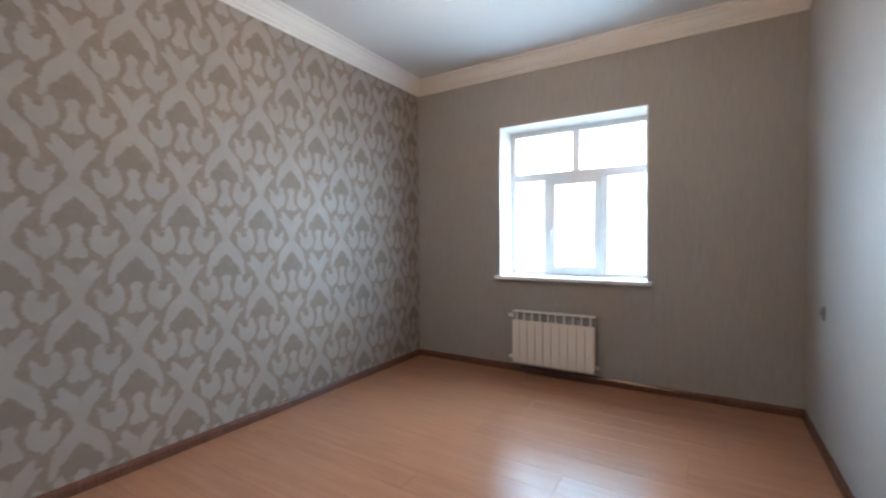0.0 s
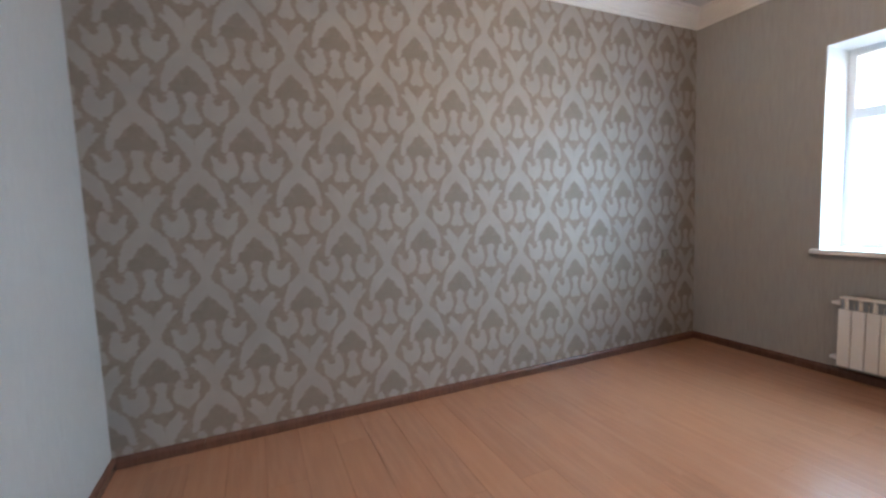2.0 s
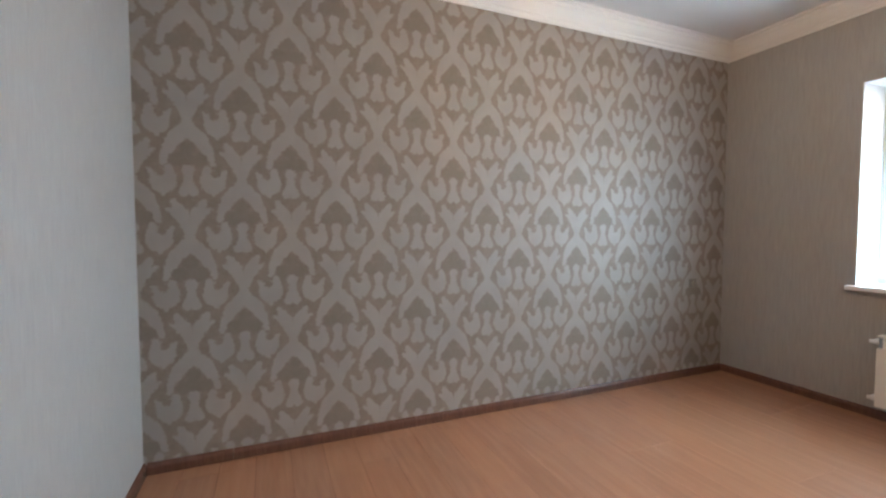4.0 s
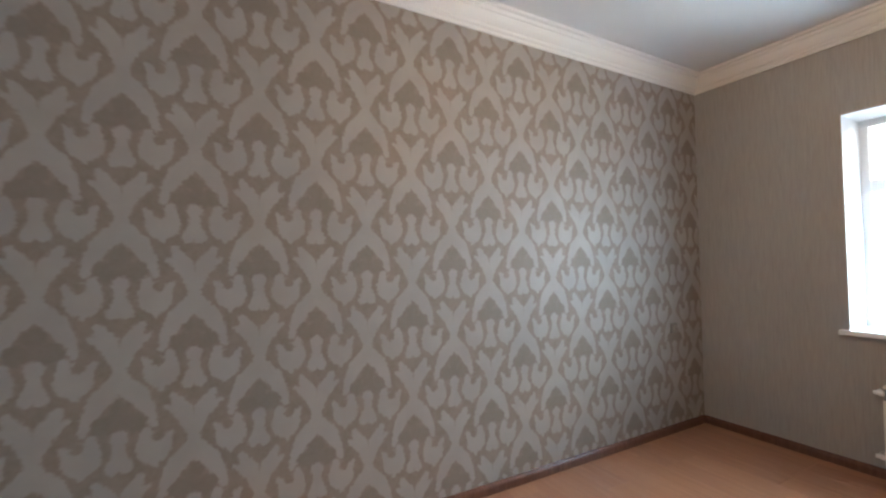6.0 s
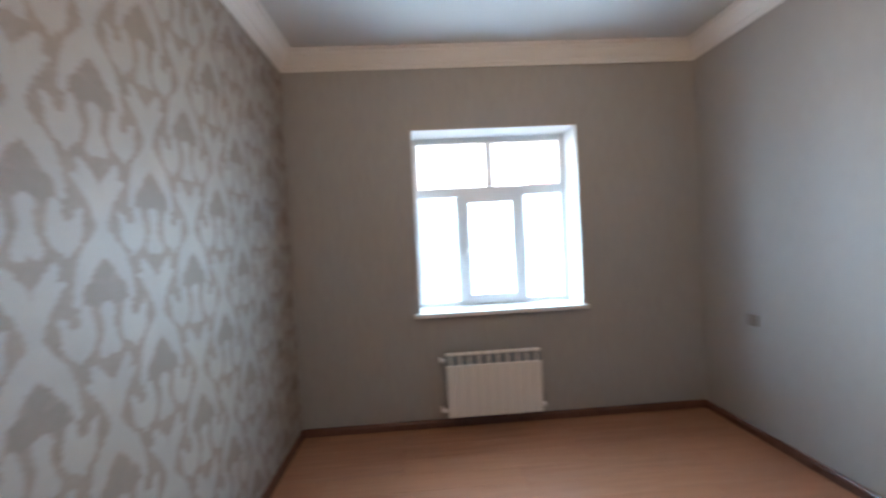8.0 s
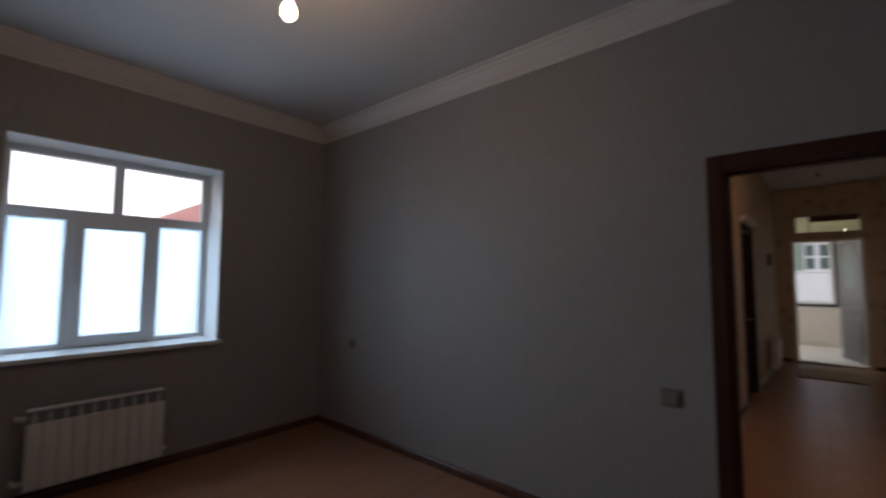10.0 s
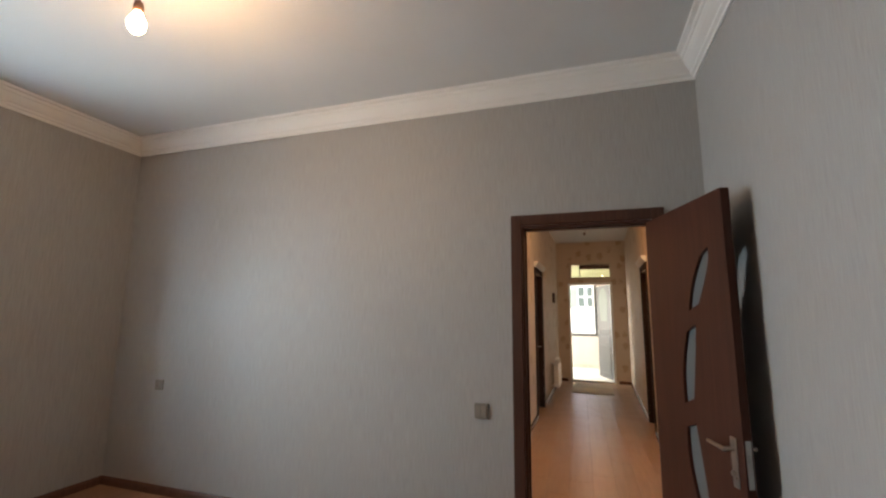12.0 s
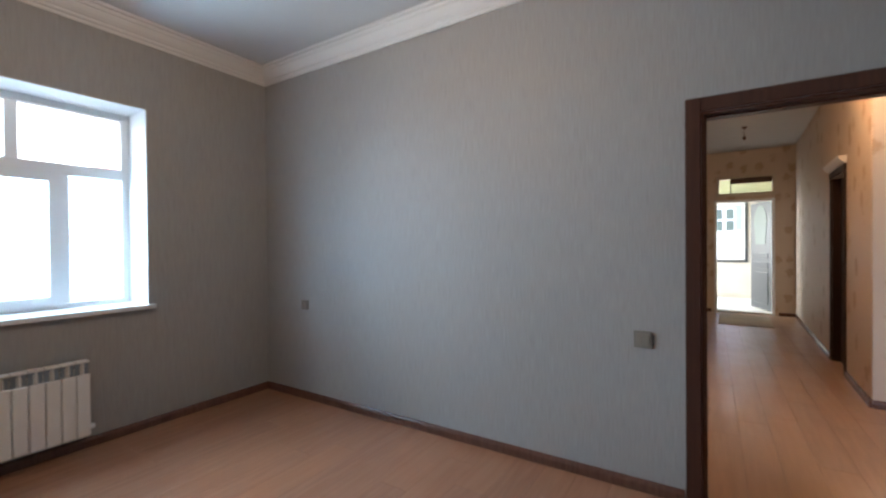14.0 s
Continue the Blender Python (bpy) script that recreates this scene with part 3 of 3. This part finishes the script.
hall_wall("wall_lobby_south", (-2.40, -1.85), (-0.05, -1.85), [], TOP, 0.12, "plain lobby wall")
tagged(part("ceiling_hall", box((-2.16, -1.95, HALL_H), (HALL_END + 0.0, HALL_W + 0.1, HALL_H + 0.08)), M_CEIL, m=HALL), "white hall ceiling", "ceiling", kind="structure")
hb = tagged(empty("baseboard_hall", HALL), "dark brown baseboard along the hall", "baseboard", kind="structure")
for c in ([(-0.05, 0, 0), (0.90, 0, 0)], [(1.74, 0, 0), (HALL_END, 0, 0)], [(HALL_END, 0, 0), (HALL_END, ENT_A - 0.05, 0)], [(HALL_END, ENT_B + 0.05, 0), (HALL_END, HALL_W, 0)],
          [(HALL_END, HALL_W, 0), (2.19, HALL_W, 0)], [(1.25, HALL_W, 0), (-2.1, HALL_W, 0)], [(-0.05, -1.80, 0), (-0.05, 0.0, 0)]):
    strip = sweep(SKIRT, c)
    part("baseboard_strip", strip, M_BASE, hb)

def add_hall_door(name, m, wide, high, label):
    """A shut dark door with casing and a pale cap; x along the wall, the hall towards -y."""
    d = tagged(empty(name, m), label, "door", kind="structure")
    part("leaf", box((0.0, 0.07, -0.01), (wide, 0.115, high), 0.002), M_DARKDOOR, d)
    for x in (-0.07, wide - 0.005):
        part("casing", box((x, -0.016, FLOOR + 0.001), (x + 0.075, -0.001, high), 0.004), M_DARKDOOR, d)
    for x in (0.001, wide - 0.021):
        part("jamb", box((x, -0.001, FLOOR + 0.001), (x + 0.02, 0.069, high - 0.001), 0.002), M_DARKDOOR, d)
    part("casing", box((-0.07, -0.018, high), (wide + 0.07, -0.001, high + 0.075), 0.004), M_DARKDOOR, d)
    cap = sweep([(0, 0), (0.03, 0.012), (0.06, 0.045), (0.07, 0.075), (0, 0.075)], [(wide + 0.10, 0, 0), (-0.10, 0, 0)])
    part("cap", cap, M_CORNICE, d, "pale moulded cap", pose(0, -0.001, high + 0.075))
    for k in range(2):
        part("leaf_panel", box((0.14, 0.062, 0.16 + k * 0.95), (wide - 0.14, 0.071, 0.95 + k * 0.95), 0.006), M_DARKDOOR, d)
    part("handle", add_rod(rod((wide - 0.08, 0.07, 0.98), (wide - 0.08, 0.02, 0.98), 0.008), (wide - 0.075, 0.02, 0.98), (wide - 0.19, 0.02, 0.98), 0.007), M_STEEL, d)
add_hall_door("door_2", HALL @ pose(1.66, 0, 0, 0, 0, 180), 0.68, 2.12, "dark brown hall door with a pale cap")
add_hall_door("door_3", HALL @ pose(1.33, HALL_W, 0), 0.78, 2.13, "dark brown hall door with a pale cap")

add_radiator("radiator", HALL @ pose(3.35, HALL_W - 0.045, 0), 8, "cream-white sectional radiator on the hall wall")
add_bulb("hanging_bulb", HALL @ Vector((3.10, 0.80, 2.93)), HALL_H - 2.93, "empty bulb holder hanging from the hall ceiling", lit=False)
add_bulb("hanging_bulb", LOBBY_BULB, HALL_H - LOBBY_BULB.z, "lit bare bulb hanging in the lobby")
meter = tagged(empty("wall_box", HALL @ pose(3.9, HALL_W, 1.74, 0, 0, 0)), "small dark box on the hall wall", "box")
part("case", box((0, -0.05, 0), (0.12, -0.001, 0.2), 0.006), M_FRAME, meter)
mat_ob = tagged(part("door_mat", box((3.68, 0.40, FLOOR + 0.001), (4.80, 1.16, FLOOR + 0.016), 0.005), M_MAT, m=HALL), "flat pale doormat before the entrance", "mat")

# entrance: frame, fanlight, open door
def add_entrance():
    ent = tagged(empty("door_4", HALL @ pose(HALL_END, 0, 0)), "pale entrance frame with a fanlight, its door swung open outwards", "door", kind="structure")
    for y0, y1, z0, z1 in ((ENT_A, ENT_A + 0.05, 0.001, ENT_H), (ENT_B - 0.05, ENT_B, 0.001, ENT_H), (ENT_A + 0.05, ENT_B - 0.05, ENT_H - 0.05, ENT_H - 0.001)):
        part("door_frame", box((0.04, y0 + 0.001, z0), (0.12, y1 - 0.001, z1), 0.004), M_WHITE, ent)
    part("threshold", box((0.0, ENT_A + 0.05, 0.001), (0.25, ENT_B - 0.05, 0.055), 0.006), M_TILE, ent)
    a, b = ENT_A + 0.04, ENT_B - 0.09
    fan = part("fanlight_frame", box((-0.012, a - 0.05, 2.313), (0.001, b + 0.05, 2.360), 0.004), M_MAT, ent)
    part("fanlight_frame", box((-0.012, a - 0.05, 2.651), (0.001, b + 0.05, 2.693), 0.004), M_MAT, ent)
    for y in (a - 0.05, b + 0.001):
        part("fanlight_frame", box((-0.012, y, 2.360), (0.001, y + 0.048, 2.651), 0.004), M_MAT, ent)
    part("glazing_bar", box((0.052, a, 2.80), (0.078, b - 0.20, 2.550)), M_FRAME, ent)
    part("glazing_bar", box((0.05, b - 0.20, 2.364), (0.08, b - 0.18, 2.646)), M_FRAME, ent)
    g = part("pane", box((0.06, a + 0.001, 2.364), (0.065, b - 0.001, 2.646)), M_GLASS, ent)
    g.visible_shadow = False
    leaf = tagged(empty("entrance_door_leaf", HALL @ pose(HALL_END + 0.15, ENT_A + 0.05, 0.06, 0, 0, 20)), "grey panelled entrance door, open outwards", "door")
    wd, hg = 0.86, 2.14
    part("panel", box((0, -0.045, 0), (wd, 0.0, hg), 0.004), M_SILVER, leaf)
    for z0, z1 in ((0.12, 0.75), (0.82, 0.95), (1.02, 1.12)):
        part("moulding", box((0.12, 0.0, z0), (wd - 0.12, 0.012, z1), 0.010, 2), M_SILVER, leaf)
    arc = [(wd / 2 + 0.27 * math.cos(t2 * math.pi / 12) , 1.72 + 0.36 * math.sin(t2 * math.pi / 12)) for t2 in range(0, 13)]
    part("pane", prism(arc + [(wd / 2 - 0.2, 1.3), (wd / 2 + 0.2, 1.3)], 0.006), M_DARKPANE, leaf, "shiny arched pane", pose(0, 0.001, 0))
    part("handle", add_rod(rod((wd - 0.07, 0.0, 1.05), (wd - 0.07, 0.05, 1.05), 0.01), (wd - 0.06, 0.05, 1.05), (wd - 0.20, 0.05, 1.05), 0.009), M_STEEL, leaf)
add_entrance()

# ---- veranda beyond the entrance ----
V0, V1 = HALL_END + 0.26, HALL_END + 2.70
def veranda_boards():
    """Narrow boards side by side under the sloping veranda roof."""
    bm = bmesh.new()
    add_box(bm, (0.0, -1.6, 0.02), (2.43, 3.2, 0.06))
    for k in range(20):
        add_box(bm, (0.003 + k * 0.121, -1.6, 0.0), (0.116 + k * 0.121, 3.2, 0.022), 0.004)
    return bm


tagged(part("veranda_floor", box((V0, -1.6, -0.10), (V1 + 0.2, 3.2, 0.03)), M_TILE, m=HALL), "pale tiled veranda floor", "floor", kind="structure")
tagged(part("veranda_ceiling", veranda_boards(), M_BOARD, m=HALL @ pose(V0, 0, 2.84, 0, 7, 0)), "yellow-green boarded sloping veranda ceiling", "ceiling", kind="structure")
hall_wall("wall_veranda", (V1, -1.6), (V1, 3.2), [(2.295, 3.135, 0.97, 2.40)], 3.6, 0.2, "cream plastered veranda wall with a window", M_STONE)
tagged(part("veranda_skirting", box((V1 - 0.015, -1.6, 0.031), (V1 - 0.001, 3.2, 0.14), 0.003), M_MAT, m=HALL), "dull skirting along the veranda wall", "baseboard", kind="structure")
# unseen side walls, added to keep sky light out; north opening holds the fill lamp
hall_wall("wall_unseen_south", (V0, -1.6), (V1, -1.6), [], 3.3, 0.2, "unseen cream plastered side wall, added to keep the sky out of the veranda", M_STONE)
hall_wall("wall_unseen_north", (V1, 3.2), (V0, 3.2), [(0.25, 2.15, 0.9, 2.40)], 3.3, 0.2, "unseen cream plastered side wall, added to keep the sky out of the veranda", M_STONE)

def add_veranda_window():
    win = tagged(empty("window_2", HALL @ pose(V1 + 0.05, 0.695, 0.97)), "white veranda window", "window", kind="structure")
    w, h = 0.84, 1.43
    for y0, y1, z0, z1 in ((0.001, 0.06, 0.001, h - 0.001), (w - 0.06, w - 0.001, 0.001, h - 0.001), (0.06, w - 0.06, 0.001, 0.06), (0.06, w - 0.06, h - 0.06, h - 0.001),
                           (0.06, w - 0.06, 0.70, 0.735)):
        part("window_frame", box((0, y0, z0), (0.06, y1, z1), 0.004), M_WHITE, win)
    for y in (-0.05, w - 0.01):
        part("casing", box((-0.062, y, -0.05), (-0.052, y + 0.06, h + 0.05), 0.002), M_SILVER, win)
    for z in (-0.06, h):
        part("casing", box((-0.064, -0.05, z), (-0.052, w + 0.05, z + 0.06), 0.002), M_SILVER, win)
    p = part("pane", box((0.03, 0.06, 0.06), (0.034, w - 0.06, h - 0.06)), M_CLEAR, win)
    p.visible_shadow = False
add_veranda_window()

# ---- outdoors ----
tagged(part("ground", box((-300, -300, -0.6), (300, 300, -0.12)), M_GROUND), "bare pale earth round the house", "ground", kind="structure")

sky_card = bmesh.new()
sky_card.faces.new([sky_card.verts.new(p) for p in ((-90, 0, -5), (110, 0, -5), (110, 0, 90), (-90, 0, 90))])
tagged(part("backdrop", sky_card, glow("white_sky", (0.93, 0.97, 1.0), 1.1), m=pose(0, 95, 0)), "blank white overcast sky", "sky", kind="structure")

def add_house(name, m, w, d, h, roof_h, label, wall_mat, bays, sill=1.0):
    """A house with a hipped roof; front along x at y 0."""
    ob = tagged(empty(name, m), label, "house")
    part("wall", box((0, 0, 0), (w, d, h)), wall_mat, ob)
    bm, o = bmesh.new(), 0.5
    low = [bm.verts.new(p) for p in ((-o, -o, h), (w + o, -o, h), (w + o, d + o, h), (-o, d + o, h))]
    top = [bm.verts.new(p) for p in ((d / 2, d / 2, h + roof_h), (w - d / 2, d / 2, h + roof_h))]
    for f in ((low[0], low[1], top[1], top[0]), (low[1], low[2], top[1]), (low[2], low[3], top[0], top[1]), (low[3], low[0], top[0]), low[::-1]):
        bm.faces.new(f)
    part("roof", bm, M_ROOF, ob, "red sheet-metal hipped roof")
    for k in range(bays):
        x = w * (k + 0.5) / bays
        f = prism([(x - 0.6, sill), (x + 0.6, sill), (x + 0.6, sill + 1.6), (x - 0.6, sill + 1.6)], 0.08,
                  [[(p + 0.07, sill + q), (p + 0.07, sill + q + 0.66), (p + 0.5, sill + q + 0.66), (p + 0.5, sill + q)] for p in (x - 0.6, x + 0.03) for q in (0.09, 0.85)])
        wob = part("window", f, M_WHITE, ob, m=pose(0, -0.06, 0))
        part("pane", box((x - 0.56, 0.03, sill + 0.04), (x + 0.56, 0.05, sill + 1.56)), M_DARKPANE, wob)
    return ob

add_house("neighbour_house", pose(8.6, 30, -0.12), 14, 9, 4.75, 2.6, "distant house with a red hipped roof", M_STONE, 4)
add_house("neighbour_house", pose(34.0, 3.95, -0.12, 0, 0, -90), 12, 8, 5.6, 2.4, "pale green house opposite the veranda", M_FACADE, 5, 2.2)
tagged(part("garden_wall", box((27.0, -9, -0.12), (27.25, 10, 1.95), 0.02), M_REVEAL), "long whitewashed garden wall before the neighbour's house", "wall")

# ---- laminate boards ----
def lay_floor(name, x0, x1, y0, y1, label, seed, material):
    fl = tagged(part(name, box((x0, y0, -0.10), (x1, y1, FLOOR - 0.008)), M_BASE), label, "floor", kind="structure")
    rng, cache = random.Random(seed), {}
    wide, long, gap = 0.192, 1.285, 0.0006
    y = y0
    while y < y1 - 0.005:
        w = min(wide, y1 - y)
        x = x0 - rng.choice((0.2, 0.45, 0.7, 0.95, 1.15))
        while x < x1 - 0.005:
            a, b = max(x, x0), min(x + long, x1)
            if b - a > 0.01:
                key = (round(b - a, 3), round(w, 3))
                if key not in cache:
                    cache[key] = mesh_of("plank", box((gap, gap, -0.008), (b - a - gap, w - gap, 0.0), 0.0006), material)
                ob = new("plank", cache[key])
                ob.parent, ob.location = fl, (a, y, FLOOR)
            x += long
        y += wide
lay_floor("floor", 0.0, W, 0.0, L, "honey-brown laminate floor with a satin shine", 3, M_FLOOR)
lay_floor("floor_hall", W, 10.88, -2.0, 1.75, "honey-brown laminate floor of lobby and hall", 5, M_HALLFLOOR)
